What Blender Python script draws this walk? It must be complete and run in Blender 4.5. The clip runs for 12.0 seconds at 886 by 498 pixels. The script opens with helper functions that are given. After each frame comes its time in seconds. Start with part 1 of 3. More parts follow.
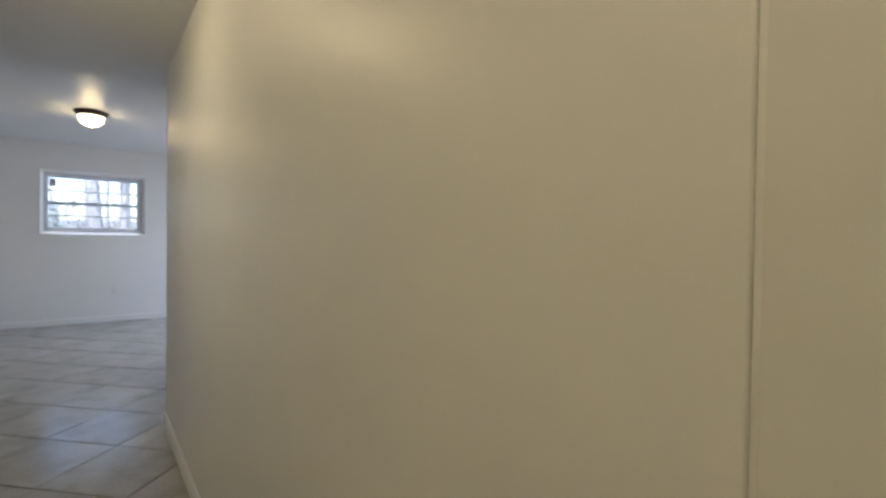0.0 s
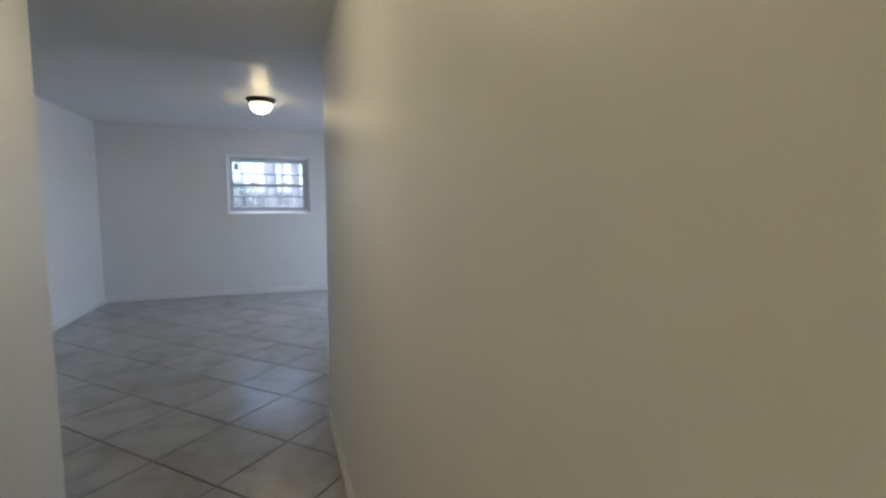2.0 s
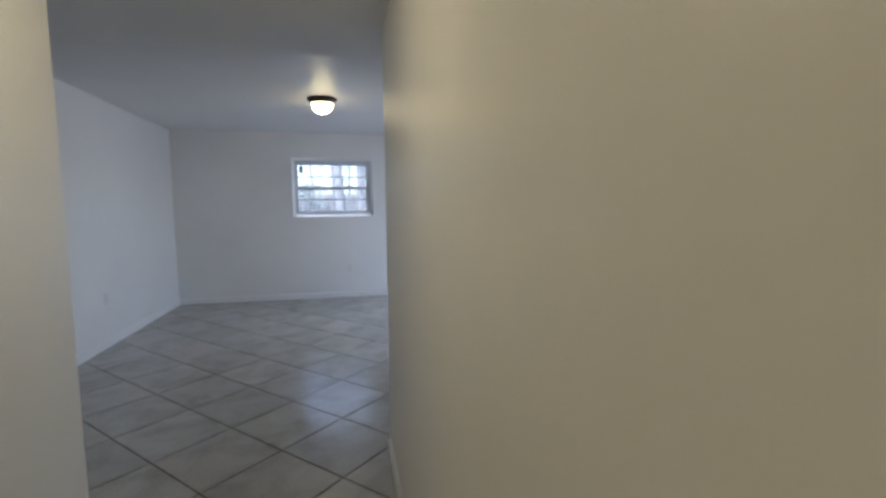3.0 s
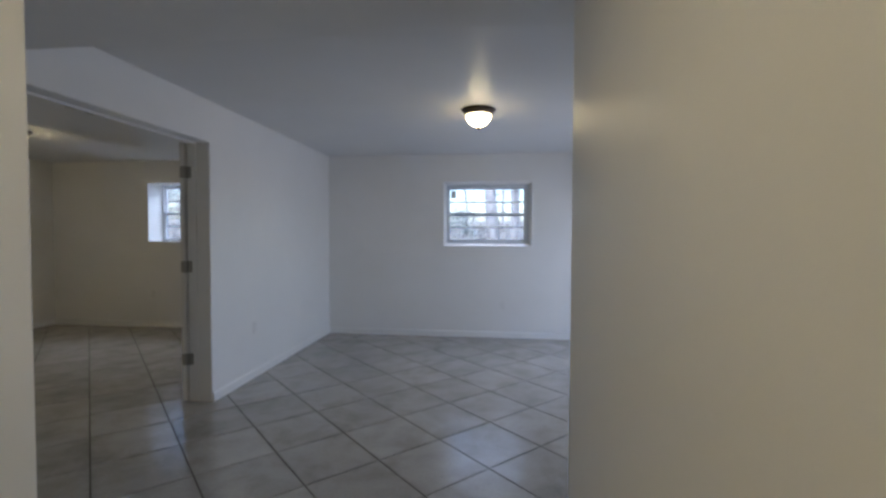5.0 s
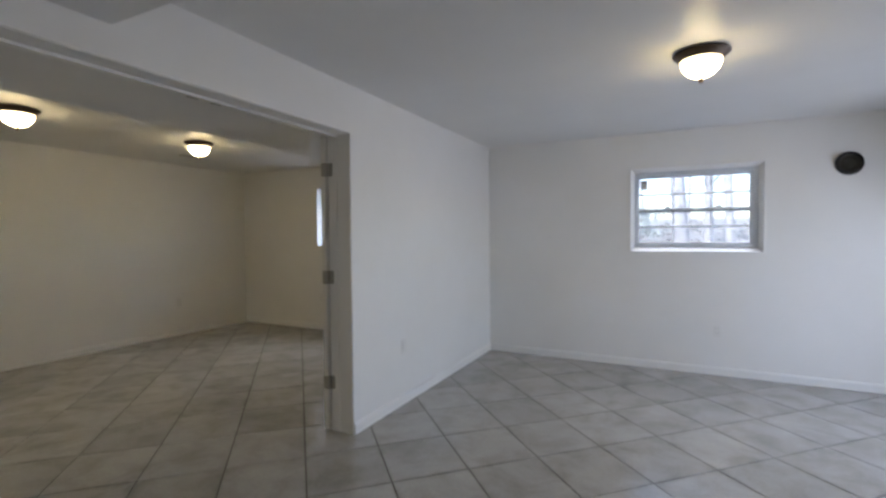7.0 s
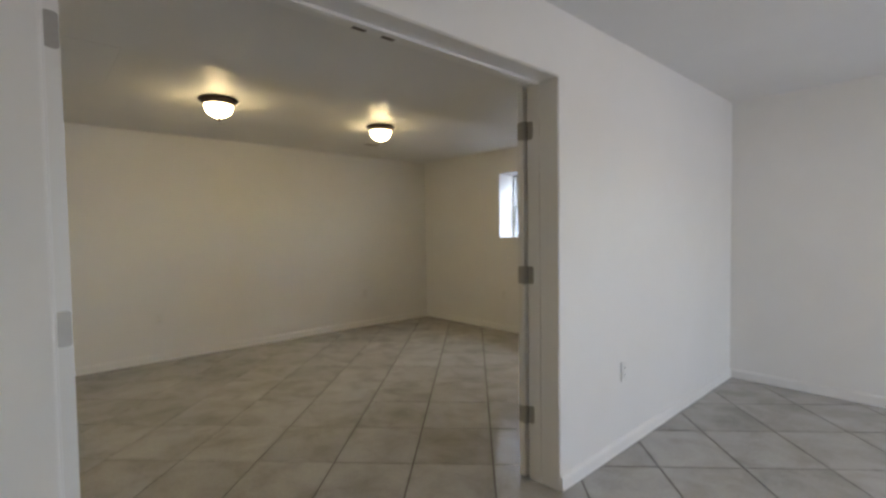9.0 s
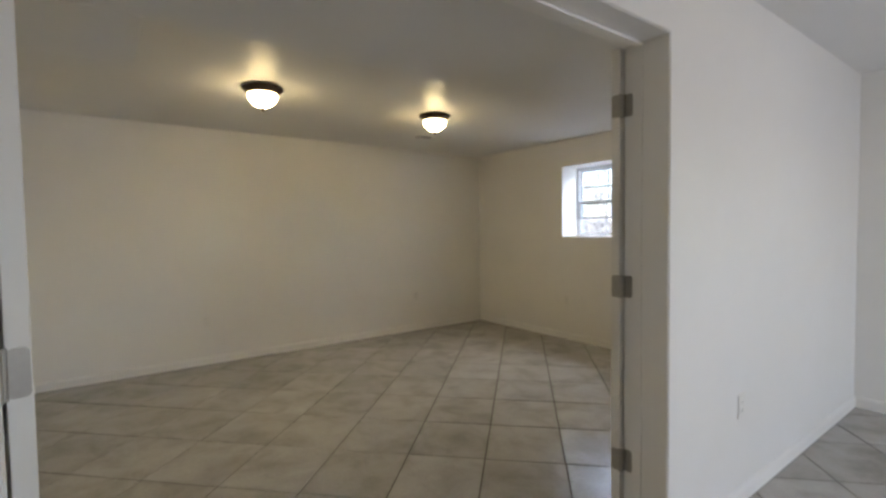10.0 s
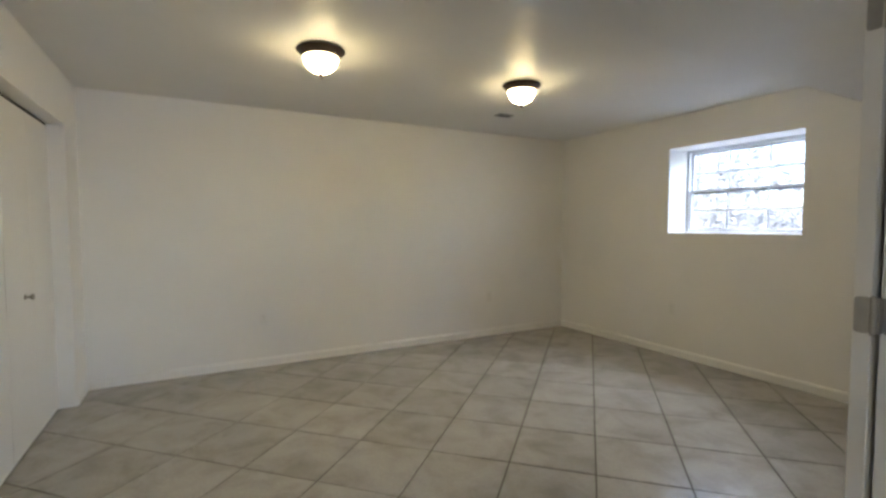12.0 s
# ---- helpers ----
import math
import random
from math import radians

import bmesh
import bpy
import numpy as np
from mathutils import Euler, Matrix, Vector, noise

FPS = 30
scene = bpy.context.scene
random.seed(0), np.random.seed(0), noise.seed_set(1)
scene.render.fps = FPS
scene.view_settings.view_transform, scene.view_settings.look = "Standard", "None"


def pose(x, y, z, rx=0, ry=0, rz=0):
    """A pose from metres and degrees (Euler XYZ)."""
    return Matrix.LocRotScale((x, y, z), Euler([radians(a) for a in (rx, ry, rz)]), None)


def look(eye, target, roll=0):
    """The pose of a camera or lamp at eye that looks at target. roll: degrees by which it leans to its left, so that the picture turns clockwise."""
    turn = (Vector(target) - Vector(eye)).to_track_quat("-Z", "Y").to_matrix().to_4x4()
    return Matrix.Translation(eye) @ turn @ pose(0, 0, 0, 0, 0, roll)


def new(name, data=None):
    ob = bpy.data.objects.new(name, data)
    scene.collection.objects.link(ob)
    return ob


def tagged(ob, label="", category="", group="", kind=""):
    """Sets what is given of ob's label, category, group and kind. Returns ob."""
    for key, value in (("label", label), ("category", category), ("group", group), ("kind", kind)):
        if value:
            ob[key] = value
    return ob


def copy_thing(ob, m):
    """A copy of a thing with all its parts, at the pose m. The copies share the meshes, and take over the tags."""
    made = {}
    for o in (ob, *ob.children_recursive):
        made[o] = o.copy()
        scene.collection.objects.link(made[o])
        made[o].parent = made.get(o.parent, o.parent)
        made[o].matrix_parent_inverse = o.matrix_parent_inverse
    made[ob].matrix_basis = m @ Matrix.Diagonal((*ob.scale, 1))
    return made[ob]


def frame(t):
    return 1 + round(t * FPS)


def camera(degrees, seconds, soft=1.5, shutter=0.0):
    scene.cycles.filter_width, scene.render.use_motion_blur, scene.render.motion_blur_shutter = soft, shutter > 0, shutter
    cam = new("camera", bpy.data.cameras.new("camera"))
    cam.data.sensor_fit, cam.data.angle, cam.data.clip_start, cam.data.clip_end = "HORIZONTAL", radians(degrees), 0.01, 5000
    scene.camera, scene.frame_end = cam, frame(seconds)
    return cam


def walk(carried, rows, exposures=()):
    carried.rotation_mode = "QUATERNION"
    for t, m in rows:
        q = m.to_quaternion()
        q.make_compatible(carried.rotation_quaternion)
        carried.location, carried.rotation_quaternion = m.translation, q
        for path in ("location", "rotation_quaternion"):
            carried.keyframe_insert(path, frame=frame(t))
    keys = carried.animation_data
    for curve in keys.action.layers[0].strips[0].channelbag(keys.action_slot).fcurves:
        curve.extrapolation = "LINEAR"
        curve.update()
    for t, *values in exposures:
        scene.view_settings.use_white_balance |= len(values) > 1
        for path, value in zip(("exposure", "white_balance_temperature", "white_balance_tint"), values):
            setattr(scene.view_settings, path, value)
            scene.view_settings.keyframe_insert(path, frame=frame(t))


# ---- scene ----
cam = camera(87.7, 12.0, soft=2.8)
EXPOSURES = [(0, 3.58, 6250, 11.5), (0.7, 3.40, 6080, 11.5), (1.5, 3.35, 5950, 11), (3, 3.38, 5900, 11), (5, 3.28, 5930, 12.5), (6, 3.45, 6080, 13), (7, 3.76, 6400, 12), (7.5, 3.9, 6450, 12),
             (9.5, 4.12, 6880, 12), (12, 4.47, 6350, 10.5)]
PATH = [
    (0, (2.136, -0.022, 1.168), (3.34, 1.575, 1.137), 0.8),
    (0.5, (2.131, 0.098, 1.223), (3.197, 1.79, 1.161), -0.2),
    (1, (2.13, 0.192, 1.257), (3.079, 1.95, 1.157), -0.5),
    (1.5, (2.178, 0.356, 1.267), (2.993, 2.176, 1.122), -0.2),
    (2, (2.21, 0.509, 1.309), (2.888, 2.382, 1.124), 0.1),
    (2.5, (2.259, 0.675, 1.322), (2.81, 2.588, 1.13), -0.2),
    (3, (2.276, 0.898, 1.327), (2.692, 2.846, 1.144), -0.6),
    (5, (2.252, 1.808, 1.356), (2.024, 3.794, 1.291), 0.2),
    (5.5, (2.224, 2.056, 1.365), (1.839, 4.018, 1.31), 0.2),
    (6, (2.177, 2.291, 1.374), (1.616, 4.209, 1.315), -0.4),
    (6.5, (2.085, 2.505, 1.374), (1.347, 4.363, 1.313), -0.9),
    (7, (1.977, 2.7, 1.378), (1.078, 4.485, 1.318), -0.4),
    (7.5, (1.828, 2.859, 1.352), (0.759, 4.549, 1.289), 0.5),
    (9.5, (1.117, 3.387, 1.323), (-0.445, 4.634, 1.246), -1.1),
    (10, (0.919, 3.476, 1.336), (-0.693, 4.656, 1.253), -0.8),
    (10.5, (0.73, 3.566, 1.326), (-0.931, 4.675, 1.223), -0.6),
    (11, (0.562, 3.634, 1.319), (-1.129, 4.695, 1.206), -0.1),
    (11.5, (0.423, 3.676, 1.324), (-1.3, 4.688, 1.216), -0.1),
    (12, (0.296, 3.73, 1.316), (-1.463, 4.677, 1.212), -0.1),
]
walk(cam, [(t, look(eye, target, roll)) for t, eye, target, roll in PATH], EXPOSURES)

# ---- world and light ----
world = bpy.data.worlds.new("world")
scene.world = world
world.use_nodes = True
wn = world.node_tree
sky = wn.nodes.new("ShaderNodeTexSky")
sky.sky_type = "NISHITA"
sky.sun_disc = False
sky.sun_elevation = radians(38)
sky.sun_rotation = radians(200)
sky.air_density, sky.dust_density = 1.0, 1.0
wn.nodes["Background"].inputs["Strength"].default_value = 0.11
wn.links.new(sky.outputs["Color"], wn.nodes["Background"].inputs["Color"])

sun = new("sun", bpy.data.lights.new("sun", "SUN"))
sun.data.energy, sun.data.angle, sun.data.color = 1.5, radians(14), (1.0, 0.97, 0.93)
sun.matrix_world = look((-7, -20, 15), (0, 0, 0))

# daylight in the opening of the patio door
patio_sky = new("patio_daylight", bpy.data.lights.new("patio_daylight", "AREA"))
patio_sky.data.shape, patio_sky.data.size, patio_sky.data.size_y = "RECTANGLE", 1.7, 1.85
patio_sky.data.energy, patio_sky.data.color = 2.4, (0.80, 0.855, 1.0)
patio_sky.matrix_world = look((4.30, 6.35, 1.02), (0, 6.1, -0.9))

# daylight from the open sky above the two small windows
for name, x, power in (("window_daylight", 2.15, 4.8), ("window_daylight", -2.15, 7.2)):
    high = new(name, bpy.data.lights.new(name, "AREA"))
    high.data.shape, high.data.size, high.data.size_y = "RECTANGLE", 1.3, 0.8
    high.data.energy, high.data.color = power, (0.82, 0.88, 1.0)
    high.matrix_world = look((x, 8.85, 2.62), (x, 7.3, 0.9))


# ---- materials ----
def material(name):
    m = bpy.data.materials.new(name)
    m.use_nodes = True
    nt = m.node_tree
    return m, nt, nt.nodes["Principled BSDF"]


def node(nt, kind, **values):
    n = nt.nodes.new(kind)
    for key, value in values.items():
        n.inputs[key].default_value = value
    return n


def paint(name, a, b, rough, grain=220.0, bump=0.08, big=1.2):
    """Rolled paint: faint cloudy tone, orange-peel relief."""
    m, nt, p = material(name)
    co = nt.nodes.new("ShaderNodeTexCoord")
    cloud = node(nt, "ShaderNodeTexNoise", Scale=big, Detail=5.0, Roughness=0.6)
    peel = node(nt, "ShaderNodeTexNoise", Scale=grain, Detail=2.0)
    ramp = nt.nodes.new("ShaderNodeValToRGB")
    ramp.color_ramp.elements[0].color, ramp.color_ramp.elements[1].color = (*a, 1), (*b, 1)
    ramp.color_ramp.elements[0].position, ramp.color_ramp.elements[1].position = 0.3, 0.7
    wear = node(nt, "ShaderNodeMapRange", **{"From Min": 0.3, "From Max": 0.7, "To Min": rough - 0.05, "To Max": rough + 0.07})
    bm_ = node(nt, "ShaderNodeBump", Strength=bump, Distance=0.002)
    for n in (cloud, peel):
        nt.links.new(co.outputs["Object"], n.inputs["Vector"])
    nt.links.new(cloud.outputs["Fac"], ramp.inputs["Fac"])
    nt.links.new(cloud.outputs["Fac"], wear.inputs["Value"])
    nt.links.new(ramp.outputs["Color"], p.inputs["Base Color"])
    nt.links.new(wear.outputs["Result"], p.inputs["Roughness"])
    nt.links.new(peel.outputs["Fac"], bm_.inputs["Height"])
    nt.links.new(bm_.outputs["Normal"], p.inputs["Normal"])
    return m


def plain(name, colour, rough=0.5, metal=0.0, var=0.06, scale=30.0):
    m, nt, p = material(name)
    co = nt.nodes.new("ShaderNodeTexCoord")
    n = node(nt, "ShaderNodeTexNoise", Scale=scale, Detail=4.0)
    ramp = nt.nodes.new("ShaderNodeValToRGB")
    ramp.color_ramp.elements[0].color = (*[c * (1 - var) for c in colour], 1)
    ramp.color_ramp.elements[1].color = (*[min(1, c * (1 + var)) for c in colour], 1)
    r = node(nt, "ShaderNodeMapRange", **{"To Min": max(0, rough - 0.08), "To Max": rough + 0.08})
    nt.links.new(co.outputs["Object"], n.inputs["Vector"])
    nt.links.new(n.outputs["Fac"], ramp.inputs["Fac"])
    nt.links.new(n.outputs["Fac"], r.inputs["Value"])
    nt.links.new(ramp.outputs["Color"], p.inputs["Base Color"])
    nt.links.new(r.outputs["Result"], p.inputs["Roughness"])
    p.inputs["Metallic"].default_value = metal
    return m


AX, AY, ORIGIN = Vector((0.3252, 0.3222)), Vector((-0.3322, 0.3426)), Vector((0.2985, -0.1430))   # the two sides of a floor tile
CROSS = AX.x * AY.y - AX.y * AY.x
EDGE_WAYS = ((AY.y / CROSS, -AY.x / CROSS, 0), (-AX.y / CROSS, AX.x / CROSS, 0))   # from a place on a tile to its share of each side


def tile_material():
    """Glazed porcelain: cloudy greige, each tile shifted and toned by its own number."""
    m, nt, p = material("glazed_tile")
    geo = nt.nodes.new("ShaderNodeNewGeometry")
    info = nt.nodes.new("ShaderNodeObjectInfo")
    shift = nt.nodes.new("ShaderNodeVectorMath")
    shift.operation = "MULTIPLY_ADD"
    comb = nt.nodes.new("ShaderNodeCombineXYZ")
    nt.links.new(info.outputs["Random"], comb.inputs["X"])
    nt.links.new(info.outputs["Random"], comb.inputs["Y"])
    nt.links.new(comb.outputs["Vector"], shift.inputs[0])
    shift.inputs[1].default_value = (37.0, 91.0, 0)
    nt.links.new(geo.outputs["Position"], shift.inputs[2])
    cloud = node(nt, "ShaderNodeTexNoise", Scale=3.6, Detail=6.0, Roughness=0.6, Distortion=0.4)
    fine = node(nt, "ShaderNodeTexNoise", Scale=60.0, Detail=4.0)
    for n in (cloud, fine):
        nt.links.new(shift.outputs["Vector"], n.inputs["Vector"])
    ramp = nt.nodes.new("ShaderNodeValToRGB")
    e = ramp.color_ramp.elements
    e[0].position, e[0].color = 0.3, (0.275, 0.262, 0.244, 1)
    e[1].position, e[1].color = 0.72, (0.415, 0.402, 0.382, 1)
    mid = e.new(0.52)
    mid.color = (0.365, 0.352, 0.332, 1)
    nt.links.new(cloud.outputs["Fac"], ramp.inputs["Fac"])
    tone = node(nt, "ShaderNodeMapRange", **{"To Min": 0.92, "To Max": 1.07})
    nt.links.new(info.outputs["Random"], tone.inputs["Value"])
    grain = node(nt, "ShaderNodeMapRange", **{"From Min": 0.3, "From Max": 0.7, "To Min": 0.95, "To Max": 1.05})
    nt.links.new(fine.outputs["Fac"], grain.inputs["Value"])
    both = nt.nodes.new("ShaderNodeMath")
    both.operation = "MULTIPLY"
    nt.links.new(tone.outputs["Result"], both.inputs[0])
    nt.links.new(grain.outputs["Result"], both.inputs[1])
    # uneven grime worked into the edges beside the joints
    local = nt.nodes.new("ShaderNodeTexCoord")
    sides = []
    for way in EDGE_WAYS:
        dot = nt.nodes.new("ShaderNodeVectorMath")
        dot.operation = "DOT_PRODUCT"
        dot.inputs[1].default_value = way
        nt.links.new(local.outputs["Object"], dot.inputs[0])
        size = nt.nodes.new("ShaderNodeMath")
        size.operation = "ABSOLUTE"
        nt.links.new(dot.outputs["Value"], size.inputs[0])
        sides.append(size)
    edge = nt.nodes.new("ShaderNodeMath")
    edge.operation = "MAXIMUM"
    nt.links.new(sides[0].outputs["Value"], edge.inputs[0])
    nt.links.new(sides[1].outputs["Value"], edge.inputs[1])
    smudge = node(nt, "ShaderNodeTexNoise", Scale=5.5, Detail=5.0, Roughness=0.6)
    nt.links.new(geo.outputs["Position"], smudge.inputs["Vector"])
    wide = node(nt, "ShaderNodeMapRange", **{"From Min": 0.35, "From Max": 0.70, "To Min": 0.0, "To Max": 0.13})
    nt.links.new(smudge.outputs["Fac"], wide.inputs["Value"])
    sum_ = nt.nodes.new("ShaderNodeMath")
    nt.links.new(edge.outputs["Value"], sum_.inputs[0])
    nt.links.new(wide.outputs["Result"], sum_.inputs[1])
    grime = node(nt, "ShaderNodeMapRange", **{"From Min": 0.485, "From Max": 0.66, "To Min": 1.0, "To Max": 0.78})
    grime.interpolation_type = "SMOOTHSTEP"
    nt.links.new(sum_.outputs["Value"], grime.inputs["Value"])
    dirty = nt.nodes.new("ShaderNodeMath")
    dirty.operation = "MULTIPLY"
    nt.links.new(both.outputs["Value"], dirty.inputs[0])
    nt.links.new(grime.outputs["Result"], dirty.inputs[1])
    both = dirty
    hsv = nt.nodes.new("ShaderNodeHueSaturation")
    nt.links.new(ramp.outputs["Color"], hsv.inputs["Color"])
    nt.links.new(both.outputs["Value"], hsv.inputs["Value"])
    nt.links.new(hsv.outputs["Color"], p.inputs["Base Color"])
    rough = node(nt, "ShaderNodeMapRange", **{"From Min": 0.3, "From Max": 0.7, "To Min": 0.16, "To Max": 0.22})
    nt.links.new(fine.outputs["Fac"], rough.inputs["Value"])
    nt.links.new(rough.outputs["Result"], p.inputs["Roughness"])
    p.inputs["Specular IOR Level"].default_value = 1.0
    bump = node(nt, "ShaderNodeBump", Strength=0.03, Distance=0.001)
    nt.links.new(fine.outputs["Fac"], bump.inputs["Height"])
    nt.links.new(bump.outputs["Normal"], p.inputs["Normal"])
    return m


def glow(name, colour, strength):
    m, nt, p = material(name)
    p.inputs["Base Color"].default_value = (0.9, 0.87, 0.8, 1)
    p.inputs["Roughness"].default_value = 0.35
    p.inputs["Emission Color"].default_value = (*colour, 1)
    co = nt.nodes.new("ShaderNodeTexCoord")
    axes = nt.nodes.new("ShaderNodeSeparateXYZ")
    fade = node(nt, "ShaderNodeMapRange", **{"From Min": -0.048, "From Max": -0.115, "To Min": 0.25 * strength, "To Max": 1.65 * strength})
    nt.links.new(co.outputs["Object"], axes.inputs["Vector"])
    nt.links.new(axes.outputs["Z"], fade.inputs["Value"])
    nt.links.new(fade.outputs["Result"], p.inputs["Emission Strength"])
    return m


def glass_material():
    m, nt, p = material("window_glass")
    p.inputs["Base Color"].default_value = (0.255, 0.270, 0.297, 1)
    p.inputs["Roughness"].default_value = 0.02
    p.inputs["Transmission Weight"].default_value = 1.0
    p.inputs["IOR"].default_value = 1.02
    return m


WALL = paint("wall_paint", (0.785, 0.78, 0.76), (0.83, 0.825, 0.81), 0.42)
CEIL = paint("ceiling_paint", (0.76, 0.76, 0.75), (0.81, 0.81, 0.80), 0.36, 160.0, 0.08)
CEIL.node_tree.nodes["Principled BSDF"].inputs["Specular IOR Level"].default_value = 0.05
TRIM = paint("trim_paint", (0.80, 0.795, 0.78), (0.845, 0.84, 0.825), 0.35, 90.0, 0.03)
DOOR = paint("door_paint", (0.73, 0.725, 0.70), (0.78, 0.775, 0.755), 0.4, 120.0, 0.04)
VINYL = plain("white_vinyl", (0.66, 0.69, 0.73), 0.35, 0, 0.03)
TILE = tile_material()
GROUT = plain("grout", (0.06, 0.05, 0.041), 0.9, 0, 0.35, 14.0)
BRONZE = plain("oiled_bronze", (0.085, 0.060, 0.042), 0.36, 0.6, 0.3)
NICKEL = plain("brushed_nickel", (0.36, 0.34, 0.31), 0.42, 0.85, 0.12, 60.0)
HINGE = plain("satin_hinge_steel", (0.36, 0.345, 0.315), 0.45, 0.6, 0.12, 60.0)
BLACK = plain("black_metal", (0.012, 0.012, 0.013), 0.3, 0.2, 0.3)
PORT_CAP = plain("dull_dark_metal", (0.045, 0.043, 0.034), 0.38, 0.5, 0.4, 25.0)
PLATE = plain("outlet_plastic", (0.77, 0.765, 0.745), 0.35, 0, 0.02)
DARK = plain("dark_slot", (0.02, 0.02, 0.02), 0.7)
REGISTER = plain("register_enamel", (0.42, 0.41, 0.395), 0.4, 0, 0.04)
GLOBE = glow("lit_frosted_glass", (1.0, 0.785, 0.415), 2.25)
GLOBE_HALL = glow("lit_frosted_glass_hall", (1.0, 0.805, 0.465), 2.05)
GLASS = glass_material()
BARK = plain("bark", (0.37, 0.37, 0.38), 0.9, 0, 0.25, 9.0)
LEAF = plain("dry_leaf", (0.40, 0.39, 0.375), 0.9, 0, 0.3, 5.0)
GROUND = plain("leaf_litter", (0.42, 0.395, 0.35), 0.95, 0, 0.35, 2.5)
EVERGREEN = plain("evergreen_leaf", (0.46, 0.50, 0.48), 0.7, 0, 0.3, 6.0)
STICKER = plain("sticker_ink", (0.16, 0.13, 0.15), 0.6)
STICKER_W = plain("sticker_paper", (0.7, 0.72, 0.72), 0.6)


# ---- building blocks ----
def mesh_from(name, bm, mat, smooth=False):
    me = bpy.data.meshes.new(name)
    bmesh.ops.recalc_face_normals(bm, faces=bm.faces[:])
    bm.to_mesh(me)
    bm.free()
    for m in (mat if isinstance(mat, (list, tuple)) else (mat,)):
        me.materials.append(m)
    if smooth:
        me.polygons.foreach_set("use_smooth", [True] * len(me.polygons))
    return me


def part(name, bm, mat, parent=None, label="", smooth=False):
    ob = new(name, mesh_from(name, bm, mat, smooth))
    if parent is not None:
        ob.parent = parent
    if label:
        tagged(ob, label)
    return ob


def add_box(bm, x0, x1, y0, y1, z0, z1, bevel=0.0):
    made = bmesh.ops.create_cube(bm, size=1.0, matrix=Matrix.Translation(((x0 + x1) / 2, (y0 + y1) / 2, (z0 + z1) / 2))
                                 @ Matrix.Diagonal((x1 - x0, y1 - y0, z1 - z0, 1)))
    if bevel:
        edges = list({e for v in made["verts"] for e in v.link_edges})
        bmesh.ops.bevel(bm, geom=edges, offset=bevel, segments=2, profile=0.6, affect="EDGES", clamp_overlap=True)
    return bm


def box(x0, x1, y0, y1, z0, z1, bevel=0.0):
    return add_box(bmesh.new(), x0, x1, y0, y1, z0, z1, bevel)


def solid(x, y, z, holes=(), bevel=0.0):
    """A slab x, y, z (pairs) with box holes right through it, as one closed skin."""
    cuts = []
    for axis, span in enumerate((x, y, z)):
        s = {span[0], span[1]}
        for h in holes:
            s |= {c for c in h[axis] if span[0] < c < span[1]}
        cuts.append(sorted(s))
    cx, cy, cz = cuts

    def full(i, j, k):
        if not (0 <= i < len(cx) - 1 and 0 <= j < len(cy) - 1 and 0 <= k < len(cz) - 1):
            return False
        m = ((cx[i] + cx[i + 1]) / 2, (cy[j] + cy[j + 1]) / 2, (cz[k] + cz[k + 1]) / 2)
        return not any(all(h[a][0] < m[a] < h[a][1] for a in range(3)) for h in holes)

    bm = bmesh.new()
    vs = {}

    def v(i, j, k):
        if (i, j, k) not in vs:
            vs[i, j, k] = bm.verts.new((cx[i], cy[j], cz[k]))
        return vs[i, j, k]

    for i in range(len(cx) - 1):
        for j in range(len(cy) - 1):
            for k in range(len(cz) - 1):
                if not full(i, j, k):
                    continue
                a, b, c = i + 1, j + 1, k + 1
                for (di, dj, dk), q in (((-1, 0, 0), ((i, j, k), (i, j, c), (i, b, c), (i, b, k))), ((1, 0, 0), ((a, j, k), (a, b, k), (a, b, c), (a, j, c))),
                                        ((0, -1, 0), ((i, j, k), (a, j, k), (a, j, c), (i, j, c))), ((0, 1, 0), ((i, b, k), (i, b, c), (a, b, c), (a, b, k))),
                                        ((0, 0, -1), ((i, j, k), (i, b, k), (a, b, k), (a, j, k))), ((0, 0, 1), ((i, j, c), (a, j, c), (a, b, c), (i, b, c)))):
                    if not full(i + di, j + dj, k + dk):
                        bm.faces.new([v(*p) for p in q])
    if bevel:
        bmesh.ops.dissolve_limit(bm, angle_limit=0.01, verts=bm.verts[:], edges=bm.edges[:])
        sharp = [e for e in bm.edges if len(e.link_faces) == 2 and e.calc_face_angle(0) > 1]
        bmesh.ops.bevel(bm, geom=sharp, offset=bevel, segments=3, profile=0.5, affect="EDGES", clamp_overlap=True)
    return bm


def lathe(bm, profile, steps=40, m=Matrix()):
    """Turn (radius, z) pairs round the z axis."""
    rings = []
    for r, z in profile:
        if r < 1e-5:
            rings.append([bm.verts.new(m @ Vector((0, 0, z)))])
        else:
            rings.append([bm.verts.new(m @ Vector((r * math.cos(2 * math.pi * i / steps), r * math.sin(2 * math.pi * i / steps), z))) for i in range(steps)])
    for a, b in zip(rings, rings[1:]):
        for i in range(steps):
            j = (i + 1) % steps
            if len(a) == 1 and len(b) == 1:
                continue
            if len(a) == 1:
                bm.faces.new((a[0], b[i], b[j]))
            elif len(b) == 1:
                bm.faces.new((a[i], b[0], a[j]))
            else:
                bm.faces.new((a[i], b[i], b[j], a[j]))
    return bm


def structure(name, bm, mat, label, category="wall"):
    return tagged(part(name, bm, mat), label, category, kind="structure")


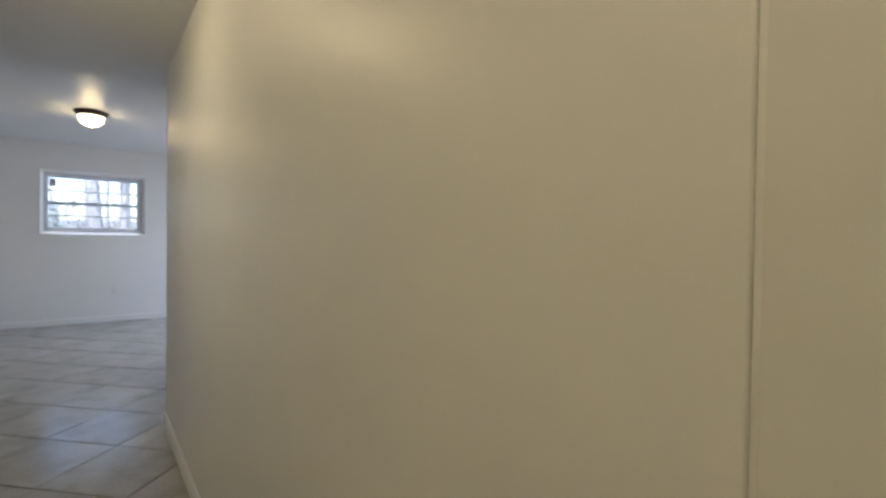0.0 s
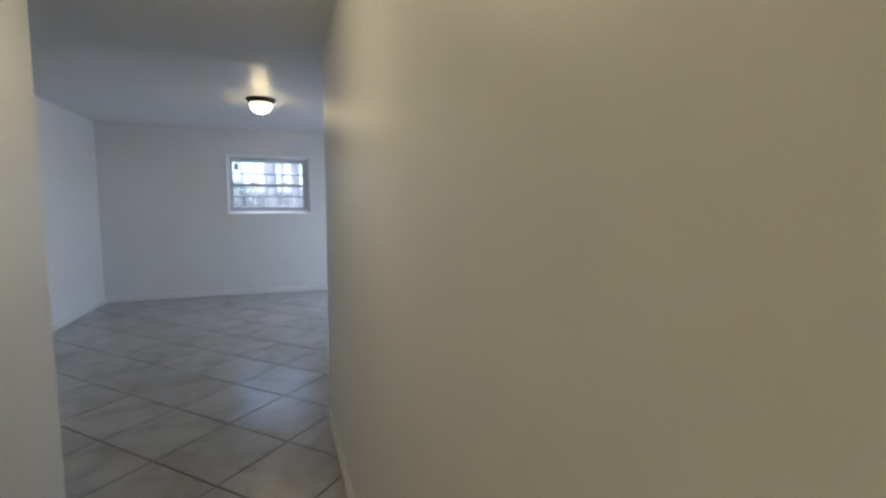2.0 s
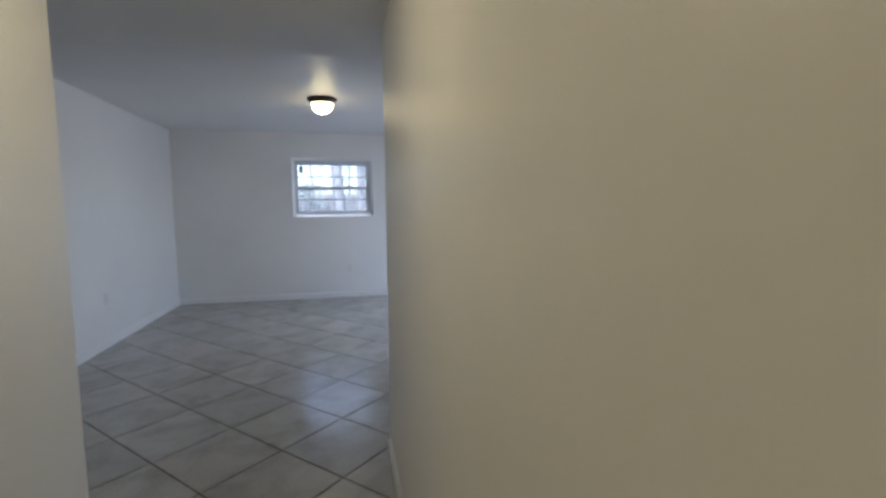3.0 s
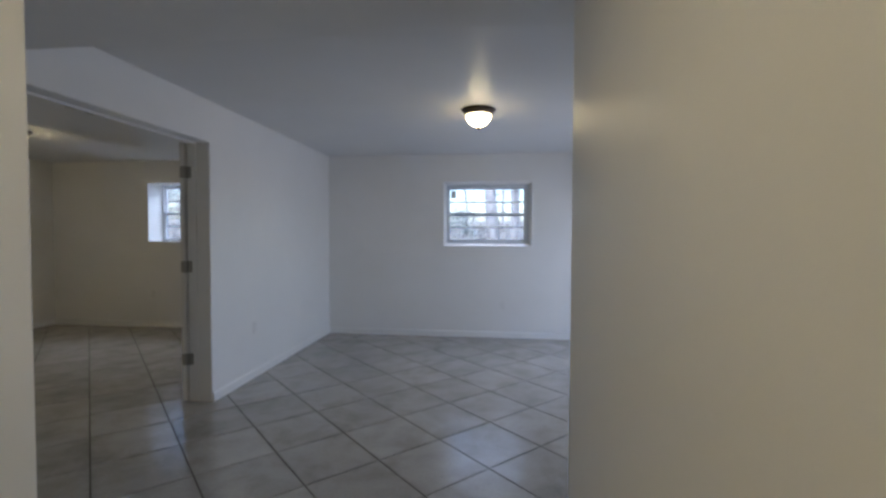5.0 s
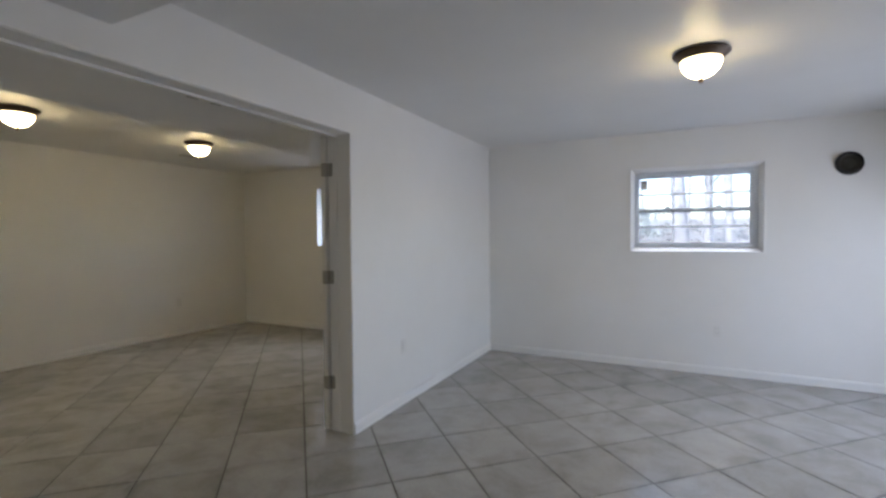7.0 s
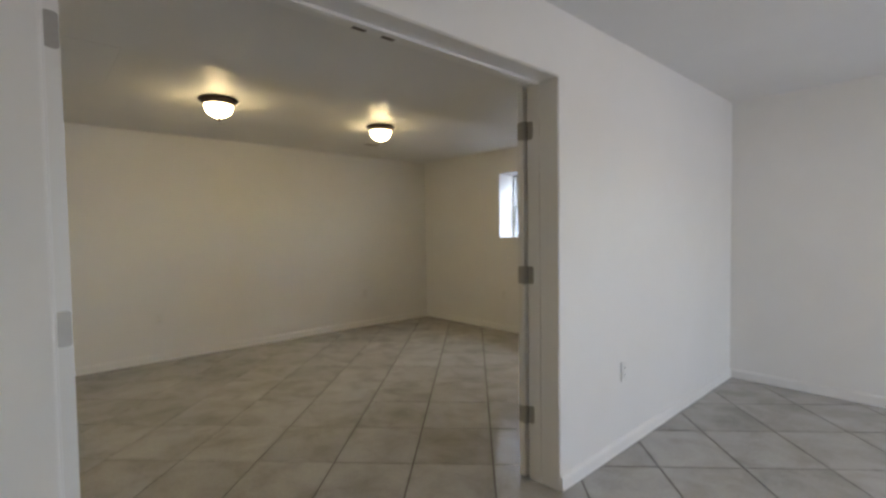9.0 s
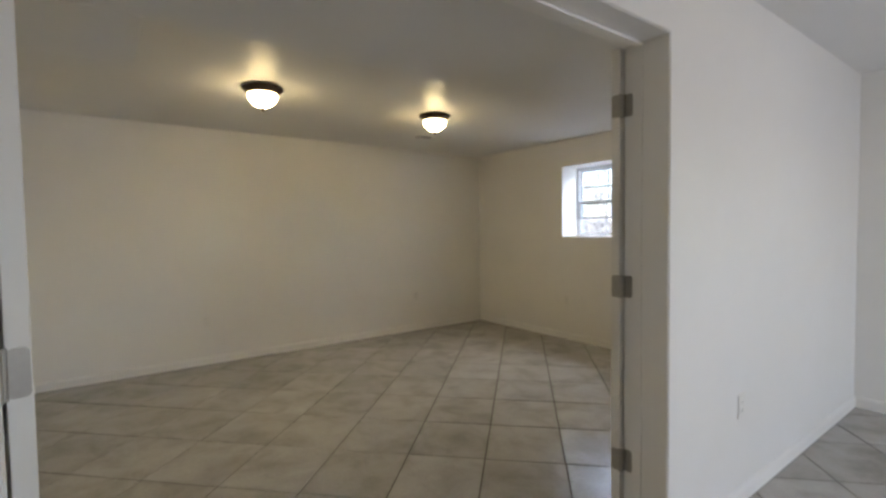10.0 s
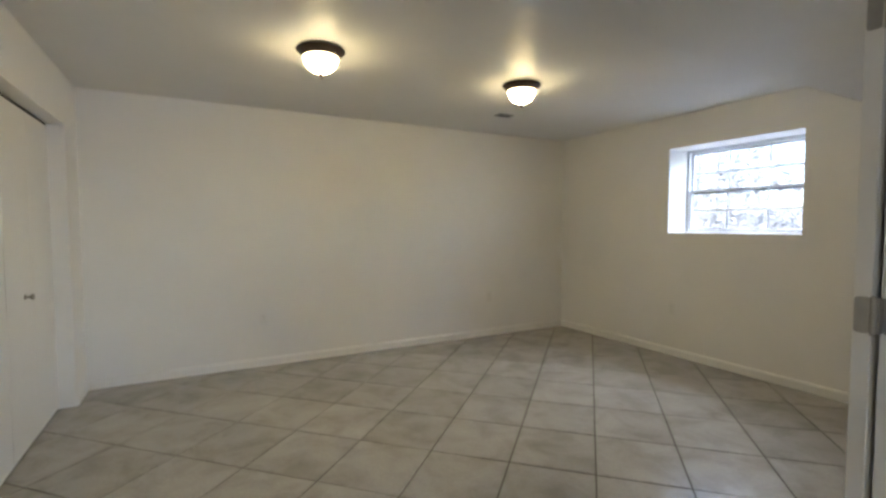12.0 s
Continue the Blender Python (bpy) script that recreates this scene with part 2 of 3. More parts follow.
# ---- plan (metres) ----
NORTH, NORTH_B = 7.865, 7.935   # inner faces of the window wall, main room and back room
WEST, EAST = -4.25, 4.11
DIV_A, DIV_B = 0.0, -0.190   # the two faces of the dividing wall
OPEN_S, OPEN_N, OPEN_T = 3.317, 5.235, 2.075
HALL_L, HALL_R = 1.437, 2.49
HALL_L_END, HALL_R_END = 2.536, 3.31
CEILING, CEILING_B = 2.40, 2.386   # main room, back room
SOFFIT_A_Y, SOFFIT_A_Z = 3.757, 2.209
SOFFIT_B_X, SOFFIT_B_Z = -1.155, 2.145
BULKHEAD_X, BULKHEAD_Y = -1.79, 3.62   # west and north ends of the boxed duct by the closet
CLOSET_Y = 2.94
WIN_A = (1.602, 2.672, 1.240, 2.004)
WIN_B = (-2.728, -1.558, 1.224, 2.068)
TOP = 2.60

# ---- walls ----
structure("wall_north", solid((-0.10, EAST + 0.25), (NORTH, NORTH + 0.42), (-0.05, TOP),
          [((WIN_A[0] - 0.04, WIN_A[1] + 0.04), (7, 9), (WIN_A[2] - 0.04, WIN_A[3] + 0.04))], 0.005), WALL, "white painted basement wall with a small window")
structure("wall_north_back", solid((WEST - 0.3, -0.102), (NORTH_B, NORTH_B + 0.42), (-0.05, TOP),
          [((WIN_B[0], WIN_B[1]), (7, 9), (WIN_B[2], WIN_B[3]))], 0.005), WALL, "white painted back room wall with a deep-set window")
structure("wall_divider", solid((DIV_B, DIV_A), (2.33, NORTH + 0.001), (-0.05, TOP), [((-1, 1), (OPEN_S, OPEN_N), (-1, OPEN_T))], 0.006),
          WALL, "white painted partition wall with a wide double-door opening")
structure("wall_west", solid((WEST - 0.3, WEST), (2.0, NORTH_B), (-0.05, TOP)), WALL, "plain white painted wall of the back room")
structure("wall_closet", solid((WEST, DIV_B), (CLOSET_Y - 0.15, CLOSET_Y), (-0.05, TOP), [((-3.88, -2.0), (2, 4), (-1, 2.03))], 0.004),
          WALL, "white painted wall with a wide closet opening")
structure("wall_closet_back", solid((WEST, DIV_B), (2.0, 2.12), (-0.05, TOP)), WALL, "plain white wall at the back of the closet")
structure("wall_closet_side", solid((DIV_B, DIV_A), (2.0, 2.33), (-0.05, TOP)), WALL, "plain white wall beside the closet")
structure("wall_hall_left", solid((HALL_L - 0.12, HALL_L), (-1.6, HALL_L_END), (-0.05, TOP), (), 0.006), WALL, "white painted hallway wall with an outside corner")
structure("wall_hall_return", solid((DIV_A, HALL_L - 0.12), (HALL_L_END - 0.12, HALL_L_END - 0.003), (-0.05, TOP)), WALL, "white painted wall turning off the hallway")
structure("wall_hall_right", solid((HALL_R, HALL_R + 0.12), (-1.6, HALL_R_END), (-0.05, TOP), [((2, 3), (-0.728, 0.1015), (-1, 2.03))], 0.003),
          WALL, "white painted hallway wall in warm lamp light")
structure("wall_hall_end", solid((HALL_L - 0.12, HALL_R + 0.12), (-1.72, -1.6), (-0.05, TOP)), WALL, "plain white wall at the end of the hallway")
structure("wall_south", solid((HALL_R + 0.12, EAST), (HALL_R_END - 0.123, HALL_R_END - 0.003), (-0.05, TOP)), WALL, "plain white painted wall of the main room")
structure("wall_east", solid((EAST, EAST + 0.25), (HALL_R_END - 0.123, NORTH), (-0.05, TOP), [((4, 5), (5.45, 7.25), (0.0, 2.04))]), WALL,
          "white painted wall with a glazed patio door")

# ---- ceilings ----
structure("ceiling", solid((DIV_A, EAST), (SOFFIT_A_Y, NORTH), (CEILING, TOP - 0.01)), CEIL, "white semi-gloss painted ceiling of the main room", "ceiling")
structure("ceiling_low", solid((DIV_A, EAST), (-1.6, SOFFIT_A_Y), (SOFFIT_A_Z, TOP - 0.01),
          [((-1, HALL_L - 0.06), (-9, HALL_L_END - 0.06), (0, 9)), ((HALL_R + 0.06, 9), (-9, HALL_R_END - 0.06), (0, 9))], 0.005), CEIL, "white painted dropped ceiling over the hallway", "ceiling")
structure("ceiling_back", solid((WEST, SOFFIT_B_X), (2.12, NORTH_B), (CEILING_B, TOP - 0.01)), CEIL, "white semi-gloss painted ceiling of the back room", "ceiling")
structure("ceiling_soffit", solid((SOFFIT_B_X, DIV_B), (2.12, NORTH_B), (SOFFIT_B_Z, TOP - 0.01), (), 0.006), CEIL, "white painted soffit along the partition wall", "ceiling")
structure("ceiling_bulkhead", solid((BULKHEAD_X, SOFFIT_B_X - 0.001), (CLOSET_Y + 0.001, BULKHEAD_Y), (SOFFIT_B_Z, CEILING_B - 0.001), (), 0.004), CEIL, "white painted boxed duct beside the soffit", "ceiling")
structure("roof", solid((WEST - 0.3, EAST + 0.25), (-1.72, NORTH_B + 0.42), (TOP + 0.002, TOP + 0.15),
          [((-9, HALL_L - 0.12), (-9, 2.0), (0, 9)), ((HALL_R + 0.12, 9), (-9, HALL_R_END - 0.123), (0, 9))]), CEIL, "plain floor deck above the basement", "ceiling")

# ---- floor ----
floor = structure("floor", solid((WEST - 0.02, EAST + 0.02), (-1.62, NORTH_B + 0.02), (-0.12, -0.004),
                  [((-9, HALL_L - 0.06), (-9, 2.06), (-1, 1)), ((DIV_B, HALL_L - 0.06), (-9, HALL_L_END - 0.06), (-1, 1)), ((HALL_R + 0.06, 9), (-9, HALL_R_END - 0.06), (-1, 1))]), GROUT, "dark grouted floor under diagonal porcelain tiles", "floor")


# ---- baseboards ----
def baseboard(name, a, b, inward):
    """A board from a to b along a wall face; inward is the unit way into the room."""
    h, t = 0.078, 0.012
    (ax, ay), (bx, by) = a, b
    ix, iy = inward
    bm = bmesh.new()
    prof = ((0, 0), (t, 0), (t, h - 0.016), (t * 0.55, h - 0.004), (t * 0.3, h), (0, h))
    ends = []
    for px, py in ((ax, ay), (bx, by)):
        ends.append([bm.verts.new((px + ix * (d + 0.0005), py + iy * (d + 0.0005), z + 0.001)) for d, z in prof])
    for i in range(len(prof)):
        j = (i + 1) % len(prof)
        bm.faces.new((ends[0][i], ends[0][j], ends[1][j], ends[1][i]))
    bm.faces.new(ends[0])
    bm.faces.new(ends[1])
    structure(name, bm, TRIM, "low white painted baseboard with an eased top edge", "baseboard")


baseboard("baseboard_north", (DIV_A + 0.013, NORTH), (EAST - 0.013, NORTH), (0, -1))
baseboard("baseboard_divider_north", (DIV_A, OPEN_N + 0.004), (DIV_A, NORTH), (1, 0))
baseboard("baseboard_divider_south", (DIV_A, HALL_L_END), (DIV_A, OPEN_S - 0.004), (1, 0))
baseboard("baseboard_hall_right", (HALL_R, 0.109), (HALL_R, HALL_R_END), (-1, 0))
baseboard("baseboard_hall_left", (HALL_L, -1.6), (HALL_L, HALL_L_END - 0.008), (1, 0))
baseboard("baseboard_east", (EAST, 7.26), (EAST, NORTH), (-1, 0))
baseboard("baseboard_west", (WEST, CLOSET_Y), (WEST, NORTH_B), (1, 0))
baseboard("baseboard_back_north", (WEST + 0.013, NORTH_B), (DIV_B - 0.05, NORTH_B), (0, -1))
baseboard("baseboard_closet", (WEST + 0.013, CLOSET_Y), (-3.885, CLOSET_Y), (0, 1))


# ---- windows ----
def window(name, x0, x1, z0, z1, wall_y, depth, splay, margins, muntin, label):
    """A vinyl double-hung window set back in its wall behind a splayed or flat casing, with grilles of three by two panes in each sash.
    margins: width of the frame at the left, right, bottom and top."""
    top = tagged(new(name), label, "window", kind="structure")
    top.location = ((x0 + x1) / 2, wall_y, z0)
    inv = Matrix.Translation((-(x0 + x1) / 2, -wall_y, -z0))

    def piece(n, bm, mat, parent=top, label=""):
        bm.transform(inv)
        return part(n, bm, mat, parent, label)

    if splay:
        loops = []
        bm = bmesh.new()
        for out, back in ((splay + 0.010, -0.0005), (splay + 0.010, -0.008), (splay + 0.003, -0.011), (splay - 0.004, -0.009), (0.001, depth - 0.002), (splay - 0.003, depth - 0.002)):
            loops.append([bm.verts.new((x, wall_y + back, z)) for x, z in ((x0 - out, z0 - out), (x1 + out, z0 - out), (x1 + out, z1 + out), (x0 - out, z1 + out))])
        for la, lb in zip(loops, loops[1:] + loops[:1]):
            for k in range(4):
                bm.faces.new((la[k], la[(k + 1) % 4], lb[(k + 1) % 4], lb[k]))
        piece("casing", bm, TRIM, label="white painted casing splayed in towards the sash")
    else:
        w = 0.040
        bm = solid((x0 - w, x1 + w), (wall_y - 0.004, wall_y - 0.001), (z0 - w, z1 + w), [((x0 + 0.001, x1 - 0.001), (7, 9), (z0 + 0.001, z1 - 0.001))], 0.001)
        piece("casing", bm, TRIM, label="thin flat white painted casing")
    y = wall_y + depth
    fl, fr, fb, ft = margins
    frame_ob = piece("window_frame", solid((x0 + 0.001, x1 - 0.001), (y, y + 0.08), (z0 + 0.001, z1 - 0.001),
                     [((x0 + fl, x1 - fr), (7, 9), (z0 + fb, z1 - ft))], 0.004), VINYL)
    if splay:
        piece("nailing_flange", solid((x0 - splay + 0.004, x1 + splay - 0.004), (y + 0.02, y + 0.05), (z0 - splay + 0.004, z1 + splay - 0.004),
              [((x0 + 0.0005, x1 - 0.0005), (7, 9), (z0 + 0.0005, z1 - 0.0005))]), VINYL)
    gx0, gx1, gz0, gz1 = x0 + fl, x1 - fr, z0 + fb, z1 - ft
    mid = (gz0 + gz1) / 2 - 0.005
    for n, za, zb, yy in (("lower_sash", gz0, mid + 0.021, y + 0.012), ("upper_sash", mid - 0.021, gz1, y + 0.044)):
        s = 0.022
        sash = piece(n, solid((gx0 + 0.001, gx1 - 0.001), (yy, yy + 0.028), (za + 0.001, zb - 0.001), [((gx0 + s, gx1 - s), (7, 9), (za + s, zb - s))], 0.003), VINYL)
        a, b, c, d = gx0 + s, gx1 - s, za + s, zb - s
        for i in (1, 2):
            xm = a + (b - a) * i / 3
            piece("muntin", box(xm - muntin, xm + muntin, yy + 0.011, yy + 0.017, c, d, 0.001), VINYL, sash)
        zm = (c + d) / 2
        piece("muntin", box(a, b, yy + 0.0105, yy + 0.0175, zm - 0.0085, zm + 0.0085, 0.001), VINYL, sash)
        g = piece("pane", box(a - 0.004, b + 0.004, yy + 0.019, yy + 0.022, c - 0.004, d + 0.004), GLASS, sash)
        g.visible_shadow = False
    for i in (0.28, 0.72):
        xm = gx0 + (gx1 - gx0) * i
        bm = box(xm - 0.03, xm + 0.03, y + 0.004, y + 0.03, mid + 0.021, mid + 0.029, 0.003)
        add_box(bm, xm - 0.012, xm + 0.022, y + 0.002, y + 0.022, mid + 0.028, mid + 0.042, 0.004)
        piece("sash_lock", bm, VINYL)
    if not splay:
        piece("window_sill", solid((x0 + 0.001, x1 - 0.001), (wall_y + 0.002, y - 0.001), (z0 + 0.0005, z0 + 0.012), (), 0.002), TRIM)
    return top, (gx0, gx1, gz0, gz1, mid, y)


win_a, wa = window("window_1", *WIN_A, NORTH, 0.06, 0.042, (0.012, 0.040, 0.022, 0.034), 0.0022, "small white vinyl double-hung window with grilles, closed")
win_b, wb = window("window_2", *WIN_B, NORTH_B, 0.28, 0, (0.026, 0.026, 0.026, 0.026), 0.0045, "small white vinyl double-hung window deep in its wall, closed")

# ---- doors ----
def rounded_plate(bm, x0, x1, y0, y1, z0, z1, r=0.010):
    """A thin plate across y with rounded corners."""
    outline = []
    for cx, cz, a0 in ((x1 - r, z1 - r, 0), (x0 + r, z1 - r, 90), (x0 + r, z0 + r, 180), (x1 - r, z0 + r, 270)):
        for k in range(5):
            a = radians(a0 + 22.5 * k)
            outline.append((cx + r * math.cos(a), cz + r * math.sin(a)))
    front = [bm.verts.new((x, y0, z)) for x, z in outline]
    back = [bm.verts.new((x, y1, z)) for x, z in outline]
    bm.faces.new(front)
    bm.faces.new(back[::-1])
    for k in range(len(outline)):
        n = (k + 1) % len(outline)
        bm.faces.new((front[k], back[k], back[n], front[n]))


def hinge(parent, z, toward, jamb_y, swing):
    """A butt hinge: one leaf on the jamb, one on the edge of the door turned by swing, and the knuckle between."""
    bm = bmesh.new()
    ya, yb = sorted((jamb_y + toward * 0.002, jamb_y + toward * 0.005))
    rounded_plate(bm, DIV_B + 0.002, DIV_B + 0.034, ya, yb, z - 0.046, z + 0.046)
    door = bmesh.new()
    rounded_plate(door, 0.004, 0.038, -0.0005, 0.0025, z - 0.046, z + 0.046)
    door.transform(swing)
    me = bpy.data.meshes.new("hinge_leaf")
    door.to_mesh(me)
    door.free()
    bm.from_mesh(me)
    bpy.data.meshes.remove(me)
    pin = swing.translation
    ya, yb = sorted((jamb_y + toward * 0.003, pin.y))
    add_box(bm, DIV_B - 0.008, DIV_B + 0.004, ya, yb, z - 0.045, z + 0.045, 0.002)
    lathe(bm, [(0, -0.05), (0.005, -0.049), (0.0068, -0.046), (0.0068, 0.046), (0.005, 0.049), (0, 0.05)], 14, Matrix.Translation((pin.x, pin.y, z)))
    return part("hinge", bm, HINGE, parent, "satin steel butt hinge laid open")


def open_leaf(name, jamb_y, toward, inset, angle, label):
    """A flush door leaf swung open by angle; toward points from the jamb into the opening.
    In its own frame x runs across the leaf's edge from the pin and y out of that edge."""
    top = tagged(new(name), label, "door", "double door leaves", "structure")
    pin = Vector((DIV_B - 0.008, jamb_y + toward * inset, 0))
    out = Vector((math.sin(radians(angle)), -toward * math.cos(radians(angle)), 0))
    across = Vector((math.cos(radians(angle)), toward * math.sin(radians(angle)), 0))
    swing = Matrix((( across.x, out.x, 0, pin.x), (across.y, out.y, 0, pin.y), (0, 0, 1, 0), (0, 0, 0, 1)))
    bm = box(0.003, 0.041, -0.93, 0.0, 0.010, OPEN_T - 0.004, 0.0025)
    bm.transform(swing)
    part("door_leaf", bm, DOOR, top)
    for z in (0.345, 1.088, 1.838):
        hinge(top, z, toward, jamb_y, swing)
    return top


open_leaf("door_1", OPEN_N, -1, 0.024, 180, "white flush double-door leaf folded back flat against the wall")
open_leaf("door_2", OPEN_S, 1, 0.004, 106, "white flush double-door leaf standing open past square")

# jamb liners and stop of the wide opening
jamb = tagged(new("door_jamb"), "white painted jamb lining the wide opening", "door jamb", kind="structure")
part("jamb_side", box(DIV_B - 0.001, DIV_A - 0.007, OPEN_N - 0.002, OPEN_N + 0.004, 0, OPEN_T - 0.004), TRIM, jamb)
part("jamb_side", box(DIV_B - 0.001, DIV_A - 0.007, OPEN_S - 0.004, OPEN_S + 0.002, 0, OPEN_T - 0.004), TRIM, jamb)
part("jamb_head", box(DIV_B - 0.001, DIV_A - 0.007, OPEN_S - 0.004, OPEN_N + 0.004, OPEN_T - 0.002, OPEN_T + 0.004), TRIM, jamb)
part("door_stop", box(DIV_B + 0.045, DIV_B + 0.078, OPEN_S + 0.003, OPEN_N - 0.003, OPEN_T - 0.014, OPEN_T - 0.0025, 0.002), TRIM, jamb)
for y in (OPEN_S + 0.002, OPEN_N - 0.008):
    part("door_stop", box(DIV_B + 0.045, DIV_B + 0.078, y, y + 0.006, 0.001, OPEN_T - 0.0145, 0.002), TRIM, jamb)
for y in (4.215, 4.345):
    part("catch_plate", box(DIV_B + 0.005, DIV_B + 0.030, y - 0.028, y + 0.028, OPEN_T - 0.0045, OPEN_T - 0.0022, 0.0008), BRONZE, jamb, "dark metal ball-catch plate")

# hallway door, shut, seen as a faint joint in the wall
hall_door = tagged(new("door_3"), "white flush door shut in the hallway wall", "door", kind="structure")
part("door_leaf", box(HALL_R + 0.0017, HALL_R + 0.036, -0.725, 0.0955, 0.01, 2.027, 0.0008), DOOR, hall_door)
part("joint_strip", box(HALL_R + 0.0040, HALL_R + 0.06, 0.0958, 0.1012, 0.001, 2.029, 0.0003), TRIM, hall_door)

# patio door in the east wall
patio = tagged(new("door_4"), "white framed sliding glass door letting in daylight", "door", kind="structure")
part("door_frame", solid((EAST + 0.02, EAST + 0.14), (5.451, 7.249), (0.001, 2.039), [((4, 5), (5.49, 7.21), (0.04, 2.0))]), VINYL, patio)
for ya, yb, x in ((5.492, 6.38, EAST + 0.03), (6.32, 7.208, EAST + 0.08)):
    panel = part("door_panel", solid((x, x + 0.04), (ya, yb), (0.042, 1.998), [((4, 5), (ya + 0.06, yb - 0.06), (0.13, 1.93))]), VINYL, patio)
    pane = part("pane", box(x + 0.017, x + 0.023, ya + 0.055, yb - 0.055, 0.125, 1.935), GLASS, panel)
    pane.visible_shadow = False


# closet doors: four flush bifold leaves set back in their opening
def bifold(name, xs, knob_x):
    top = tagged(new(name), "white flush bifold closet door, shut, with a small metal knob", "closet door", "bifold closet doors", "structure")
    for xa, xb in zip(xs, xs[1:]):
        part("door_leaf", box(xa + 0.0012, xb - 0.0012, CLOSET_Y - 0.135, CLOSET_Y - 0.100, 0.012, 2.008, 0.0015), DOOR, top)
    m = Matrix.Translation((knob_x, CLOSET_Y - 0.1005, 0.895)) @ Matrix.Rotation(-math.pi / 2, 4, "X")
    bm = lathe(bmesh.new(), [(0, 0), (0.017, 0), (0.017, 0.003), (0.007, 0.006), (0.006, 0.022), (0.009, 0.026), (0.016, 0.031), (0.018, 0.037), (0.014, 0.043), (0, 0.045)], 24, m)
    part("knob", bm, NICKEL, top, "small brushed nickel knob", True)


bifold("closet_door", (-3.878, -3.41, -2.942), -3.25)
bifold("closet_door", (-2.938, -2.47, -2.002), -2.10)
track = tagged(part("closet_track", box(-3.878, -2.002, CLOSET_Y - 0.13, CLOSET_Y - 0.105, 2.014, 2.029), DARK), "dark metal track above the closet doors", "door track", kind="structure")


# ---- ceiling lamps ----
def ceiling_lamp(glass):
    top = tagged(new("ceiling_lamp"), "flush ceiling lamp, dark bronze pan and lit frosted glass bowl", "ceiling lamp", "flush ceiling lamps")
    part("pan", lathe(bmesh.new(), [(0, -0.001), (0.130, -0.001), (0.140, -0.005), (0.145, -0.011), (0.143, -0.016), (0.136, -0.020), (0.131, -0.025), (0.127, -0.032), (0.119, -0.037),
                                    (0.115, -0.044), (0.111, -0.049), (0.106, -0.050), (0.103, -0.043), (0, -0.030)], 56), BRONZE, top, "dark bronze metal pan with a stepped rim", True)
    bowl = [(0.106, -0.045)] + [(0.106 * math.cos(a) ** 1.05, -0.045 - 0.100 * math.sin(a)) for a in [i * math.pi / 2 / 14 for i in range(1, 14)]] + [(0, -0.145)]
    part("glass_bowl", lathe(bmesh.new(), bowl, 48), glass, top, "lit frosted white glass bowl", True)
    part("finial", lathe(bmesh.new(), [(0, -0.145), (0.015, -0.147), (0.015, -0.152), (0.009, -0.156), (0.011, -0.162), (0.009, -0.170), (0, -0.175)], 20), BRONZE, top, "small bronze finial", True)
    return top


lamp = ceiling_lamp(GLOBE)
lamp.matrix_basis = pose(2.10, 5.71, CEILING)
copy_thing(lamp, pose(-2.585, 4.437, CEILING_B, 0, 0, 30))
copy_thing(lamp, pose(-2.574, 5.96, CEILING_B, 0, 0, 75))
unseen_hall_lamp = ceiling_lamp(GLOBE_HALL)
# no lamp known at this spot: added out of view to brighten the near wall
unseen_hall_lamp.matrix_basis = pose(1.85, -0.15, SOFFIT_A_Z, 0, 0, 50)
copy_thing(unseen_hall_lamp, pose(1.85, 1.95, SOFFIT_A_Z, 0, 0, 10))


# ---- ceiling registers ----
def register():
    top = tagged(new("ceiling_register"), "small grey metal ceiling air register with dark slots", "air vent", "ceiling air vents")
    part("backing", box(-0.072, 0.072, -0.035, 0.035, -0.003, -0.001), DARK, top)
    part("frame", solid((-0.085, 0.085), (-0.048, 0.048), (-0.009, -0.0005), [((-0.072, 0.072), (-0.035, 0.035), (-1, 1))], 0.003), REGISTER, top)
    for i in range(7):
        bm = box(-0.0715, 0.0715, -0.004, 0.004, -0.0008, 0.0)
        bm.transform(Matrix.Translation((0, -0.030 + i * 0.010, -0.006)) @ Matrix.Rotation(0.7, 4, "X"))
        part("slat", bm, REGISTER, top)
    return top


reg = register()
reg.matrix_basis = pose(3.50, 7.28, CEILING, 0, 0, 0)
copy_thing(reg, pose(-3.44, 6.42, CEILING_B, 0, 0, 90))

# ---- round wall port ----
port = tagged(new("flue_port"), "round black metal pipe collar in the white wall", "pipe collar")
port.matrix_basis = Matrix.Translation((3.318, NORTH, 1.976)) @ Matrix.Rotation(math.pi / 2, 4, "X")
part("collar", lathe(bmesh.new(), [(0.076, 0.001), (0.101, 0.001), (0.101, 0.006), (0.097, 0.012), (0.088, 0.018), (0.086, 0.05), (0.081, 0.052), (0.077, 0.048), (0.076, 0.001)], 44), BLACK, port, "", True)
part("cap", lathe(bmesh.new(), [(0.0755, 0.012), (0.066, 0.008), (0.052, 0.006), (0.050, 0.010), (0.034, 0.011), (0.032, 0.006), (0.012, 0.005), (0.010, 0.012), (0, 0.013)], 44), PORT_CAP, port, "dull dark metal cap with pressed rings", True)


# ---- outlets ----
def outlet():
    top = tagged(new("wall_outlet"), "white plastic duplex outlet low on the white wall", "outlet", "wall outlets")
    part("cover_plate", box(-0.035, 0.035, -0.006, -0.0005, -0.057, 0.057, 0.002), PLATE, top)
    for z in (-0.02, 0.02):
        face = part("socket", box(-0.016, 0.016, -0.0085, -0.0055, z - 0.014, z + 0.014, 0.0015), PLATE, top)
        for x in (-0.006, 0.006):
            part("slot", box(x - 0.001, x + 0.001, -0.0089, -0.0083, z - 0.003, z + 0.005), DARK, face)
    return top


